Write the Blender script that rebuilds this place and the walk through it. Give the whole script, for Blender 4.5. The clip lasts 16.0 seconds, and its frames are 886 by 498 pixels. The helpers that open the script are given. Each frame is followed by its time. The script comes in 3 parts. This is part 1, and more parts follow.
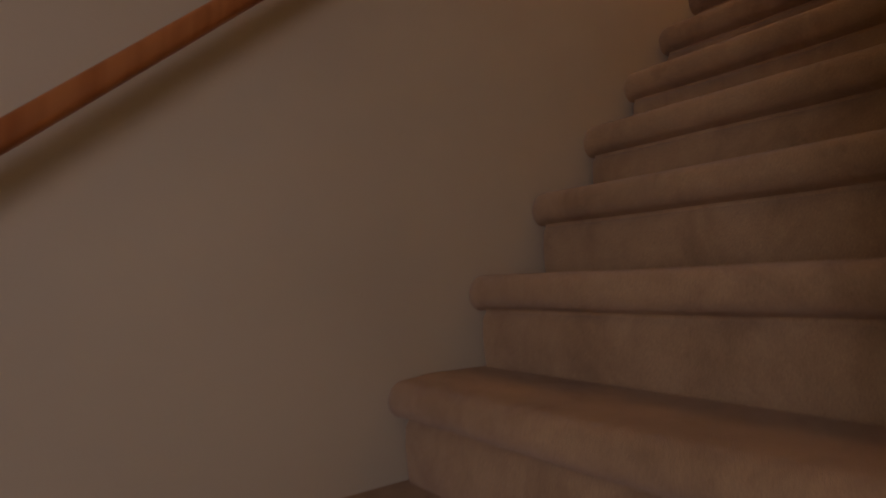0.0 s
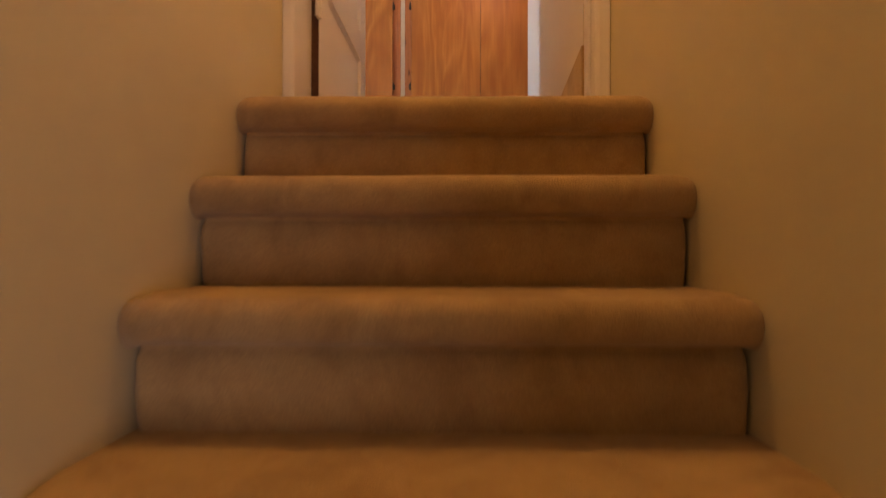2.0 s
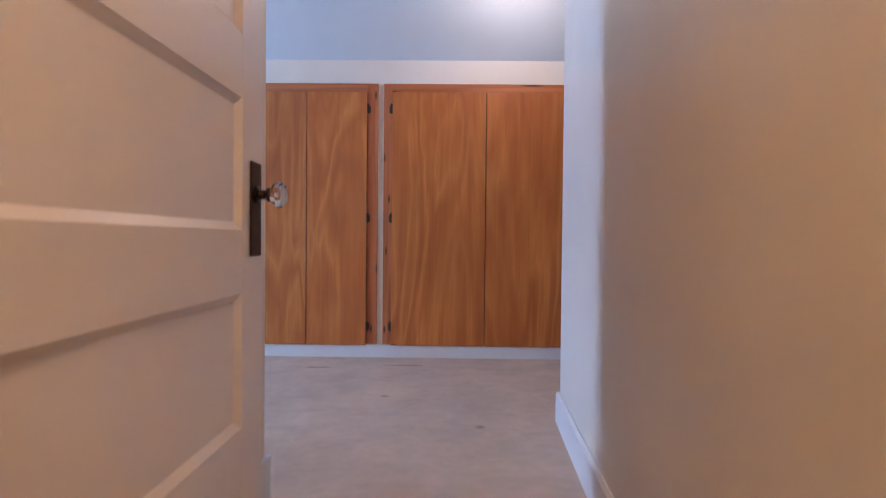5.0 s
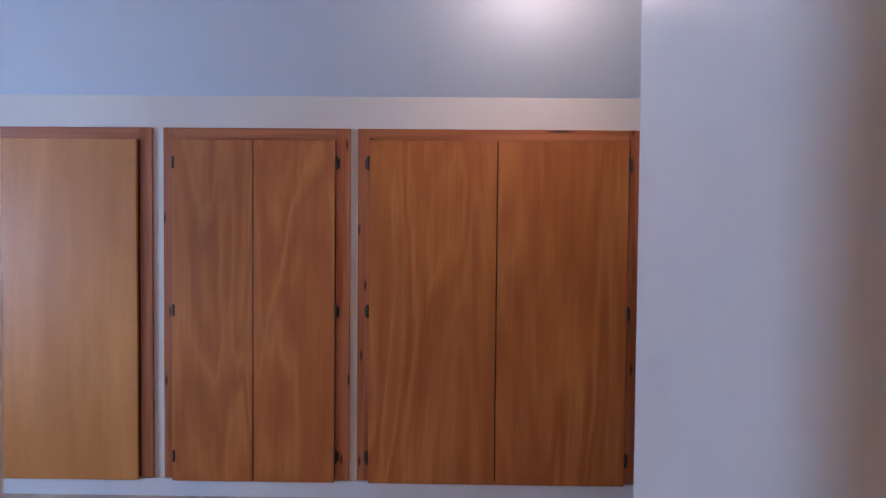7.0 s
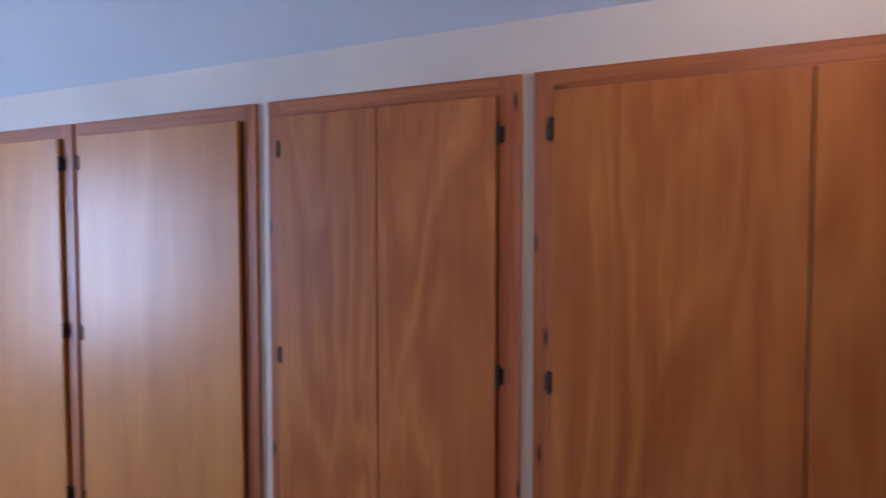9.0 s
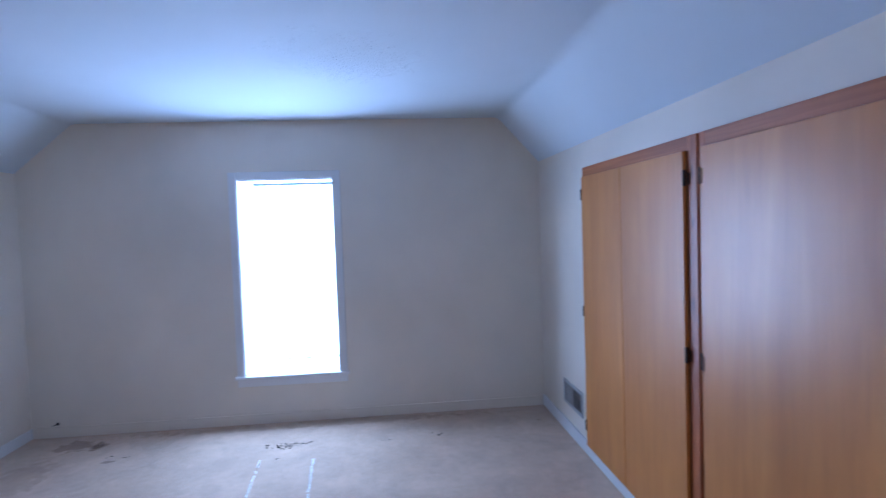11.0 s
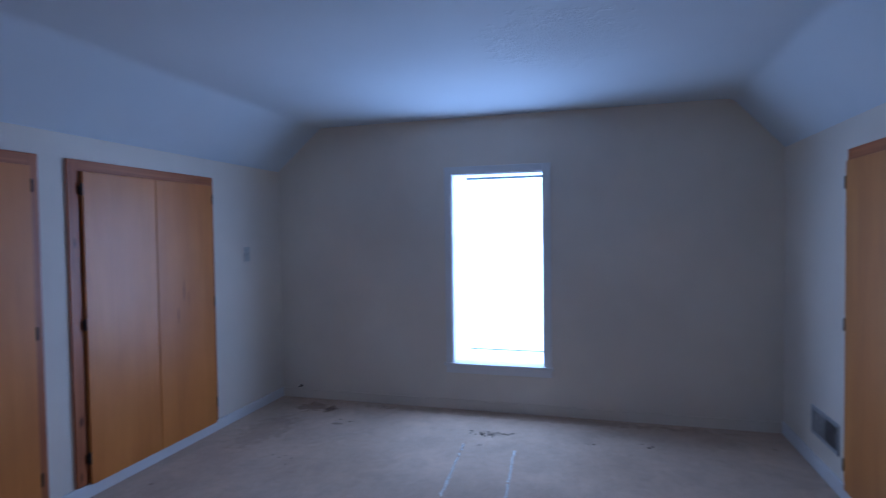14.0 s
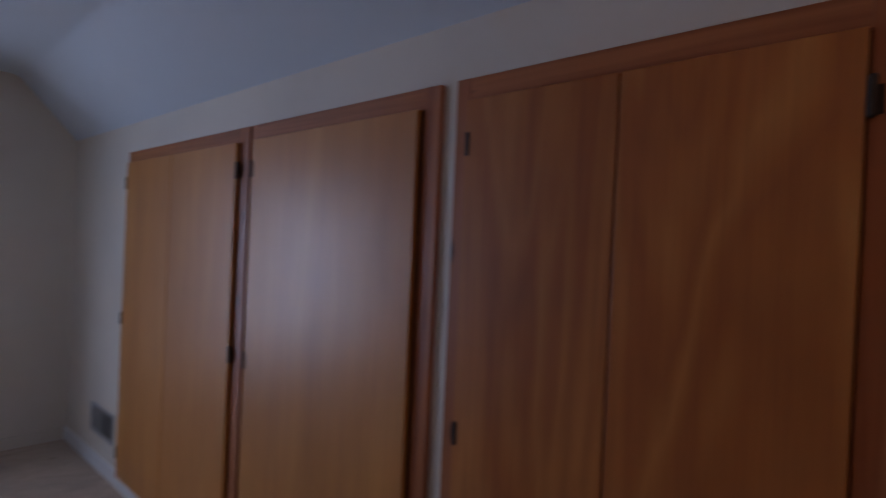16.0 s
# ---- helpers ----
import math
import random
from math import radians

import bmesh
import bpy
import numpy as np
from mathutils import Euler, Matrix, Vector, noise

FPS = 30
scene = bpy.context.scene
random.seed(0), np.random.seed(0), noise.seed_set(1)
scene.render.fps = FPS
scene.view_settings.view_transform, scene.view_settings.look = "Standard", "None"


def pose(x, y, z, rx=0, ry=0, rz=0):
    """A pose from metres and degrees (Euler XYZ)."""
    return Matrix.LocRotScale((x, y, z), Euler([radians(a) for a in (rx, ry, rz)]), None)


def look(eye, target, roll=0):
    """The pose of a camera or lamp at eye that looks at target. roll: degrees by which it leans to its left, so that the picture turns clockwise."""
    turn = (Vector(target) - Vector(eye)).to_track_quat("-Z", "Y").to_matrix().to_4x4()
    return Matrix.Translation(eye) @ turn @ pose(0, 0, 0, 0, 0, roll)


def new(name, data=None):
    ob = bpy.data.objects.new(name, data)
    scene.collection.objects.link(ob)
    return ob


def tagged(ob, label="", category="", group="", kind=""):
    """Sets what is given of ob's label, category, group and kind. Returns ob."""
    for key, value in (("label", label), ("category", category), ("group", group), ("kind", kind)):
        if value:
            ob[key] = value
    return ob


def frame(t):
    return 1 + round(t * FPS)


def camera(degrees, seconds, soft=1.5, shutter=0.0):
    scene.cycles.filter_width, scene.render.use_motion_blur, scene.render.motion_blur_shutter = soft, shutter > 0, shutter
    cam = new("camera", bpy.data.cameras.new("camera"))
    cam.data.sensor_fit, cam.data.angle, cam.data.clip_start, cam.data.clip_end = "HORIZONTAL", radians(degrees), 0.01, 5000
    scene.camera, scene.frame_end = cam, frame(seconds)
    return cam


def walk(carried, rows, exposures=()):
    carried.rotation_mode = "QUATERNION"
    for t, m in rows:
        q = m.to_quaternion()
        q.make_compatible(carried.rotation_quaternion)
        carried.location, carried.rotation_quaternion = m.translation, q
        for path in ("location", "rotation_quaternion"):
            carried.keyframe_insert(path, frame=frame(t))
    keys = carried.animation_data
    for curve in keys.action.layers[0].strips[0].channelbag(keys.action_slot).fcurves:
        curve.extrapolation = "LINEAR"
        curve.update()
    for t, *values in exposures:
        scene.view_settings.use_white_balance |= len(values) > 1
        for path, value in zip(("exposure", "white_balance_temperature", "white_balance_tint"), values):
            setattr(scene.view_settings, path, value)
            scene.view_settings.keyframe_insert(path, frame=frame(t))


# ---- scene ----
EXPO = [(0, -0.18, 7200, 31), (0.5, -0.42, 11800, 43), (1, 0.30, 11300, 40), (1.5, 0.80, 10300, 33), (2.0, 1.05, 9000, 22), (2.5, 1.33, 7800, 12), (3, 1.55, 6350, 12), (3.5, 1.36, 5950, 14), (4.5, 0.96, 5900, 14), (5, 0.86, 5850, 24),
        (7.5, 0.27, 6050, 29), (8.2, 0.30, 6250, 30), (10.3, 0.1, 5600, 26), (11.0, -0.14, 5500, 26), (12.0, -0.58, 5400, 24), (13.0, -1.03, 5400, 26), (14.5, -1.36, 5420, 27), (15.2, -1.46, 5650, 29), (16, -1.47, 6950, 34)]
P_WIN, P_DOWN, P_STAIR, P_ROOM = 86.0, 12.0, 13.0, 5.6
cam = camera(77.76, 16.0, soft=1.15, shutter=0.35)
PATH = [
    (0, pose(0.905, -2.007, -1.446, 94.10, 0.88, 51.74)),
    (0.5, pose(0.711, -1.878, -1.213, 90.80, 0.71, 39.60)),
    (1, pose(0.519, -1.674, -1.010, 90.95, -1.20, 21.03)),
    (1.5, pose(0.493, -1.421, -0.811, 90.65, -0.55, 7.99)),
    (2, pose(0.463, -1.150, -0.564, 90.24, -0.07, 0.97)),
    (2.5, pose(0.467, -0.938, -0.338, 89.20, -0.05, -1.01)),
    (3, pose(0.460, -0.724, -0.081, 89.75, -0.02, -0.78)),
    (3.5, pose(0.462, -0.527, 0.160, 89.90, -0.55, -0.52)),
    (4, pose(0.492, -0.298, 0.386, 89.72, -0.43, 0.11)),
    (4.5, pose(0.487, -0.082, 0.602, 89.43, -0.54, 0.70)),
    (5, pose(0.482, 0.169, 0.815, 89.02, -0.56, 0.76)),
    (7.5, pose(0.480, 1.458, 1.369, 88.57, -0.50, 0.62)),
    (8, pose(0.448, 1.766, 1.353, 88.59, -0.46, 3.04)),
    (8.2, pose(0.443, 1.876, 1.349, 88.63, -0.33, 4.40)),
    (10.3, pose(0.243, 2.697, 1.552, 86.82, 1.65, 68.62)),
    (10.5, pose(0.208, 2.688, 1.538, 87.17, 1.79, 74.00)),
    (11, pose(0.075, 2.683, 1.541, 87.49, 1.98, 84.29)),
    (11.5, pose(-0.043, 2.705, 1.492, 88.18, 2.09, 95.50)),
    (12, pose(-0.039, 2.701, 1.448, 88.85, 2.31, 109.60)),
    (12.5, pose(-0.018, 2.725, 1.437, 89.25, 2.10, 118.19)),
    (13, pose(-0.017, 2.750, 1.439, 89.14, 1.78, 119.67)),
    (13.5, pose(-0.006, 2.732, 1.460, 88.67, 1.24, 115.37)),
    (14, pose(0.002, 2.672, 1.469, 88.30, 0.81, 105.76)),
    (14.5, pose(0.010, 2.576, 1.438, 88.39, 0.20, 91.92)),
    (15, pose(0.011, 2.599, 1.420, 88.48, -0.40, 79.39)),
    (15.3, pose(-0.016, 2.670, 1.409, 89.00, -1.37, 69.06)),
    (15.5, pose(0.001, 2.678, 1.408, 88.98, -1.48, 60.03)),
    (16, pose(-0.003, 2.824, 1.436, 89.63, -2.54, 41.77)),
]
walk(cam, PATH, exposures=EXPO)

# ---- world, large lights ----
world = bpy.data.worlds.new("sky")
scene.world = world
world.use_nodes = True
wn = world.node_tree
sky = wn.nodes.new("ShaderNodeTexSky")
sky.sky_type = "NISHITA"
sky.sun_disc = False
sky.sun_elevation = radians(38)
sky.sun_rotation = radians(150)
wn.links.new(sky.outputs[0], wn.nodes["Background"].inputs[0])
wn.nodes["Background"].inputs[1].default_value = 0.1


def area_lamp(name, m, w, h, power, color):
    d = bpy.data.lights.new(name, "AREA")
    d.shape, d.size, d.size_y, d.energy, d.color = "RECTANGLE", w, h, power, color
    ob = new(name, d)
    ob.matrix_world = m
    return ob


def bulb(name, place, power, color, radius=0.06):
    d = bpy.data.lights.new(name, "POINT")
    d.energy, d.color, d.shadow_soft_size = power, color, radius
    ob = new(name, d)
    ob.location = place
    return ob


# plan of the place, metres; z = 0 is the carpet of the attic room
W, RUN, RISE, ZL = 0.888, 0.206, 0.198, -0.231      # stair width, step, landing level
LINES = ((1.766, 1.838, -3.66, -2.60), (2.122, 2.200, -3.62, -2.60))  # sunlight dot rows: y at the ends, x from, x to
YST = 1.437                                          # riser up into the room
XW, YF, YN, XE = -4.398, 3.943, -0.113, 3.0          # window wall, far and near knee walls, end wall
ZC, ZK = 2.405, 2.037                                 # flat ceiling, top of the knee walls
YC1, YC2 = 0.312, 3.608                              # edges of the flat ceiling
WY0, WY1, WZ0, WZ1 = 1.503, 2.259, 0.389, 1.952      # window opening
XL = -0.090                                          # wall behind the open door
YLE = 1.86                                           # its end
XR0, YR0, XR1, YR1 = 0.8623, 0.502, 0.980, 2.625       # passage wall on the other side
NSTEP = 12
YB = -RUN * (NSTEP - 2)
ZB = ZL - RISE * (NSTEP - 1)                         # floor at the foot of the stairs

area_lamp("window_daylight", look((XW - 0.15, (WY0 + WY1) / 2, (WZ0 + WZ1) / 2), (0, (WY0 + WY1) / 2, (WZ0 + WZ1) / 2)), 0.92, 1.74, P_WIN, (0.44, 0.69, 1.0))
# daylight from below, through an added opening placed to steer it
area_lamp("downstairs_daylight", look((1.86, -3.92, ZB + 1.25), (0.1, -1.9, ZB + 0.9)), 0.9, 1.3, P_DOWN, (0.68, 0.715, 1.0))
bulb("stair_bulb", (0.46, -0.22, 1.78), P_STAIR, (1.0, 0.57, 0.25))
bulb("room_bulb", (0.85, 3.28, 2.33), P_ROOM, (1.0, 0.80, 0.65))


# ---- materials ----
def mat(name, rough=0.6, metal=0.0):
    m = bpy.data.materials.new(name)
    m.use_nodes = True
    nt = m.node_tree
    b = nt.nodes["Principled BSDF"]
    b.inputs["Roughness"].default_value = rough
    b.inputs["Metallic"].default_value = metal
    return m, nt, b


def coords(nt, scale, jitter=False):
    tc = nt.nodes.new("ShaderNodeTexCoord")
    mp = nt.nodes.new("ShaderNodeMapping")
    mp.inputs["Scale"].default_value = scale
    nt.links.new(tc.outputs["Object"], mp.inputs["Vector"])
    if jitter:
        oi = nt.nodes.new("ShaderNodeObjectInfo")
        mul = nt.nodes.new("ShaderNodeMath")
        mul.operation = "MULTIPLY"
        mul.inputs[1].default_value = 37.0
        nt.links.new(oi.outputs["Random"], mul.inputs[0])
        cmb = nt.nodes.new("ShaderNodeCombineXYZ")
        nt.links.new(mul.outputs[0], cmb.inputs["X"])
        nt.links.new(mul.outputs[0], cmb.inputs["Z"])
        nt.links.new(cmb.outputs[0], mp.inputs["Location"])
    return mp.outputs[0]


def ramp(nt, fac, stops):
    r = nt.nodes.new("ShaderNodeValToRGB")
    e = r.color_ramp.elements
    while len(e) < len(stops):
        e.new(0.5)
    for el, (p, c) in zip(e, stops):
        el.position, el.color = p, (*c, 1)
    nt.links.new(fac, r.inputs[0])
    return r.outputs[0]


def mix(nt, kind, fac, a, b):
    n = nt.nodes.new("ShaderNodeMixRGB")
    n.blend_type = kind
    for i, v in enumerate((fac, a, b)):
        if isinstance(v, (int, float)):
            n.inputs[i].default_value = v
        elif isinstance(v, tuple):
            n.inputs[i].default_value = (*v, 1)
        else:
            nt.links.new(v, n.inputs[i])
    return n.outputs[0]


def bump(nt, b, height, strength, dist):
    n = nt.nodes.new("ShaderNodeBump")
    n.inputs["Strength"].default_value, n.inputs["Distance"].default_value = strength, dist
    nt.links.new(height, n.inputs["Height"])
    nt.links.new(n.outputs[0], b.inputs["Normal"])


def noise_of(nt, vec, scale, detail=3.0, rough=0.5, dist=0.0):
    n = nt.nodes.new("ShaderNodeTexNoise")
    n.inputs["Scale"].default_value, n.inputs["Detail"].default_value = scale, detail
    n.inputs["Roughness"].default_value, n.inputs["Distortion"].default_value = rough, dist
    nt.links.new(vec, n.inputs["Vector"])
    return n.outputs[0]


def paint(name, color, rough=0.55, mottling=0.06, grain=0.10, size=160.0):
    m, nt, b = mat(name, rough)
    v = coords(nt, (1, 1, 1))
    big = noise_of(nt, v, 1.3, 4)
    lo = tuple(c * (1 - mottling * 1.6) for c in color)
    hi = tuple(min(1, c * (1 + mottling * 0.6)) for c in color)
    nt.links.new(ramp(nt, big, [(0.3, lo), (0.7, hi)]), b.inputs["Base Color"])
    bump(nt, b, noise_of(nt, v, size, 3), grain, 0.004)
    return m


def spot(nt, v, place, radii, ragged):
    # a soft-edged stain of its own shape round a place, on the floor where no height is given
    mp = nt.nodes.new("ShaderNodeMapping")
    mp.vector_type = "TEXTURE"
    mp.inputs["Location"].default_value = (*place, 0)[:3]
    mp.inputs["Scale"].default_value = (*radii, 1)[:3]
    nt.links.new(v, mp.inputs["Vector"])
    ln = nt.nodes.new("ShaderNodeVectorMath")
    ln.operation = "LENGTH"
    nt.links.new(mp.outputs[0], ln.inputs[0])
    add = nt.nodes.new("ShaderNodeMath")
    add.operation = "ADD"
    nt.links.new(ln.outputs["Value"], add.inputs[0])
    n = nt.nodes.new("ShaderNodeMath")
    n.operation = "MULTIPLY"
    n.inputs[1].default_value = ragged
    nt.links.new(noise_of(nt, v, 16, 4), n.inputs[0])
    nt.links.new(n.outputs[0], add.inputs[1])
    return ramp(nt, add.outputs[0], [(0.45 + ragged * 0.35, (1, 1, 1)), (0.95 + ragged * 0.4, (0, 0, 0))])


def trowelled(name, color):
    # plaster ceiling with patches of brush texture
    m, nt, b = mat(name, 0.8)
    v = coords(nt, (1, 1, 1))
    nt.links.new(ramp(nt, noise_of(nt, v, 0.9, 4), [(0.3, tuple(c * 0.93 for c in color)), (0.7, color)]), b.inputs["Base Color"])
    # one rough area where the plaster was stippled, pitted at its core
    rough_area = spot(nt, v, (-2.80, 2.48, ZC), (0.75, 0.62, 1), 0.8)
    strokes = noise_of(nt, coords(nt, (1.0, 2.2, 1.0)), 26, 4, 0.6, 1.2)
    pits = nt.nodes.new("ShaderNodeTexVoronoi")
    pits.inputs["Scale"].default_value = 30.0
    nt.links.new(v, pits.inputs["Vector"])
    few = ramp(nt, noise_of(nt, v, 7.0, 3), [(0.50, (0, 0, 0)), (0.58, (1, 1, 1))])
    dents = mix(nt, "MULTIPLY", 1.0, few, ramp(nt, pits.outputs["Distance"], [(0.12, (1, 1, 1)), (0.30, (0, 0, 0))]))
    rough_part = mix(nt, "MULTIPLY", 1.0, rough_area, mix(nt, "SUBTRACT", 1.0, strokes, dents))
    waves = mix(nt, "MULTIPLY", 1.0, noise_of(nt, v, 5.0, 3), (0.08, 0.08, 0.08))
    fine = mix(nt, "ADD", 1.0, waves, rough_part)
    bump(nt, b, fine, 0.55, 0.019)
    return m


def plywood(name, dark, mid, light, rough, bands=5.0, contrast=0.8, grain=0.45, blotches=0.8, sheen=0.16, marks=()):
    m, nt, b = mat(name, rough)
    # rotary-cut figure: tall wandering flames over a soft ground
    field = noise_of(nt, coords(nt, (3.0, 3.0, 0.42), True), 1.0, 3.2, 0.5, 0.7)
    w = nt.nodes.new("ShaderNodeMath")
    w.operation = "MULTIPLY"
    w.inputs[1].default_value = bands
    nt.links.new(field, w.inputs[0])
    f = nt.nodes.new("ShaderNodeMath")
    f.operation = "PINGPONG"
    f.inputs[1].default_value = 0.5
    nt.links.new(w.outputs[0], f.inputs[0])
    low = tuple(p * 0.55 + q * 0.45 for p, q in zip(mid, dark))
    flame = ramp(nt, f.outputs[0], [(0.0, low), (0.20, mid), (0.5, light)])
    soft = ramp(nt, noise_of(nt, coords(nt, (5.5, 5.5, 0.7), True), 1.0, 5, 0.6, 0.6), [(0.30, dark), (0.48, mid), (0.72, light)])
    strength = ramp(nt, noise_of(nt, coords(nt, (2.6, 2.6, 0.9), True), 1.0, 3), [(0.34, (0.3, 0.3, 0.3)), (0.56, (contrast, contrast, contrast))])
    col = mix(nt, "MIX", strength, soft, flame)
    fibre = noise_of(nt, coords(nt, (42, 42, 1.1), True), 1.0, 5, 0.62, 0.3)
    col = mix(nt, "MULTIPLY", contrast * 0.45, col, ramp(nt, fibre, [(0.34, (0.74, 0.68, 0.62)), (0.52, (0.96, 0.95, 0.94)), (0.66, (1, 1, 1))]))
    fine = noise_of(nt, coords(nt, (170, 170, 3.5), True), 1.0, 4, 0.6)
    col = mix(nt, "MULTIPLY", grain, col, ramp(nt, fine, [(0.35, (0.74, 0.68, 0.62)), (0.65, (1, 1, 1))]))
    blotch = noise_of(nt, coords(nt, (1.5, 1.5, 1.1), True), 1.0, 4, 0.55)
    col = mix(nt, "MULTIPLY", blotches, col, ramp(nt, blotch, [(0.32, (0.66, 0.57, 0.48)), (0.60, (1, 1, 1))]))
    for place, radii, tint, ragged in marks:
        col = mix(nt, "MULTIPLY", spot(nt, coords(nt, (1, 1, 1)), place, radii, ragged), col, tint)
    nt.links.new(col, b.inputs["Base Color"])
    b.inputs["Coat Weight"].default_value = sheen
    b.inputs["Coat Roughness"].default_value = 0.44
    bump(nt, b, fine, 0.03, 0.001)
    return m


def pine(name, dark, light, rough=0.4, along_x=False):
    m, nt, b = mat(name, rough)
    grain = noise_of(nt, coords(nt, (1.2, 34, 34) if along_x else (34, 34, 1.2), True), 1.0, 3, 0.5, 0.4)
    col = ramp(nt, grain, [(0.32, dark), (0.62, light)])
    knot = nt.nodes.new("ShaderNodeTexVoronoi")
    knot.voronoi_dimensions = "2D"
    knot.inputs["Scale"].default_value = 1.0
    flat = nt.nodes.new("ShaderNodeMapping")
    flat.inputs["Rotation"].default_value = (math.pi / 2, 0, 0)
    nt.links.new(coords(nt, (0.9, 1.0, 9.0) if along_x else (9.0, 1.0, 2.2), True), flat.inputs["Vector"])
    nt.links.new(flat.outputs[0], knot.inputs["Vector"])
    col = mix(nt, "MIX", ramp(nt, knot.outputs["Distance"], [(0.030, (1, 1, 1)), (0.085, (0, 0, 0))]), col, tuple(c * 0.25 for c in dark))
    nt.links.new(col, b.inputs["Base Color"])
    bump(nt, b, grain, 0.05, 0.002)
    return m


def carpet(name, color, stains=(), flecked=True, wear=0.16, patch=2.6, grime=0.0, lay=0.4):
    m, nt, b = mat(name, 0.95)
    b.inputs["Specular IOR Level"].default_value = 0.1
    b.inputs["Sheen Weight"].default_value = 0.25
    b.inputs["Sheen Roughness"].default_value = 0.6
    v = coords(nt, (1, 1, 1))
    pile = noise_of(nt, v, 330, 3, 0.7)
    worn = noise_of(nt, v, patch, 5, 0.62, 0.4)
    col = ramp(nt, worn, [(0.28, tuple(c * (1 - wear) for c in color)), (0.5, color), (0.72, tuple(min(1, c * (1 + wear)) for c in color))])
    small = noise_of(nt, v, 19, 4, 0.65)
    col = mix(nt, "MULTIPLY", 0.7, col, ramp(nt, small, [(0.3, (0.88, 0.86, 0.84)), (0.6, (1, 1, 1))]))
    col = mix(nt, "MULTIPLY", 0.8, col, ramp(nt, pile, [(0.3, (0.72, 0.72, 0.72)), (0.65, (1, 1, 1))]))
    if grime:
        # trodden-in dirt in upright smears and a few larger blotches
        smear = noise_of(nt, coords(nt, (8, 8, 4.5)), 1.0, 4, 0.65, 0.5)
        col = mix(nt, "MULTIPLY", grime, col, ramp(nt, smear, [(0.34, (0.50, 0.42, 0.36)), (0.52, (0.92, 0.90, 0.88)), (0.62, (1, 1, 1))]))
    # pale brushed streaks where the pile lies over
    brushed = noise_of(nt, coords(nt, (3.2, 4.4, 3.0)), 1.6, 5, 0.6, 0.7)
    col = mix(nt, "MULTIPLY", lay, col, ramp(nt, brushed, [(0.36, (0.80, 0.78, 0.76)), (0.56, (1, 1, 1))]))
    flecks = nt.nodes.new("ShaderNodeTexVoronoi")
    flecks.inputs["Scale"].default_value = 2.3
    nt.links.new(v, flecks.inputs["Vector"])
    col = mix(nt, "MULTIPLY", ramp(nt, flecks.outputs["Distance"], [(0.016, (0.7, 0.7, 0.7)), (0.045, (0, 0, 0))]), col, (0.45, 0.38, 0.30) if flecked else (1, 1, 1))
    for place, radii, tint, ragged in stains:
        col = mix(nt, "MULTIPLY", spot(nt, v, place, radii, ragged), col, tint)
    nt.links.new(col, b.inputs["Base Color"])
    bump(nt, b, mix(nt, "ADD", 0.5, pile, small), 0.5, 0.006)
    return m


# scuffs and stains on the doors of the near knee wall
MARKS = [
    ((-3.15, YN, 1.09), (0.012, 1, 0.12), (0.50, 0.43, 0.40), 0.6),
    ((-3.09, YN, 0.93), (0.012, 1, 0.09), (0.62, 0.55, 0.50), 0.6),
    ((-3.19, YN, 1.04), (0.008, 1, 0.10), (0.62, 0.55, 0.50), 0.6),
    ((-1.726, YN, 1.68), (0.14, 1, 0.04), (0.88, 0.84, 0.80), 0.9),
    ((-1.283, YN, 1.516), (0.022, 1, 0.022), (0.55, 0.45, 0.38), 0.5),
    ((-1.243, YN, 1.574), (0.008, 1, 0.026), (0.60, 0.50, 0.42), 0.4),
    ((-1.893, YN, 1.613), (0.006, 1, 0.017), (0.22, 0.16, 0.13), 0.2),
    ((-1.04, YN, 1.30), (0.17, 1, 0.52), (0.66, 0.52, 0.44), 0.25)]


def plain(name, color, rough, metal=0.0):
    m, nt, b = mat(name, rough, metal)
    v = coords(nt, (1, 1, 1))
    n = noise_of(nt, v, 45, 4)
    nt.links.new(ramp(nt, n, [(0.3, tuple(c * 0.75 for c in color)), (0.7, color)]), b.inputs["Base Color"])
    return m


M_CREAM = paint("cream_wall_paint", (0.70, 0.62, 0.42))
M_WHITE = paint("white_wall_paint", (0.79, 0.715, 0.62))
M_PASSAGE = paint("passage_wall_paint", (0.73, 0.685, 0.62), 0.4)
# white plaster with the blue of the window light mixed into its colour
M_CEIL = trowelled("blue_tinted_ceiling_plaster", (0.665, 0.735, 0.785))
M_TRIM = paint("white_gloss_paint", (0.80, 0.77, 0.77), 0.35, 0.05, 0.04, 60)
M_BASE = paint("baseboard_paint", (0.76, 0.76, 0.76), 0.4, 0.05, 0.04, 60)
M_STAIRCARPET = carpet("stair_carpet", (0.59, 0.40, 0.205), [((0.862, 0.20), (0.022, 0.03), (0.35, 0.28, 0.2), 0.5)], False, 0.12, 4.0, 0.42, 0.25)
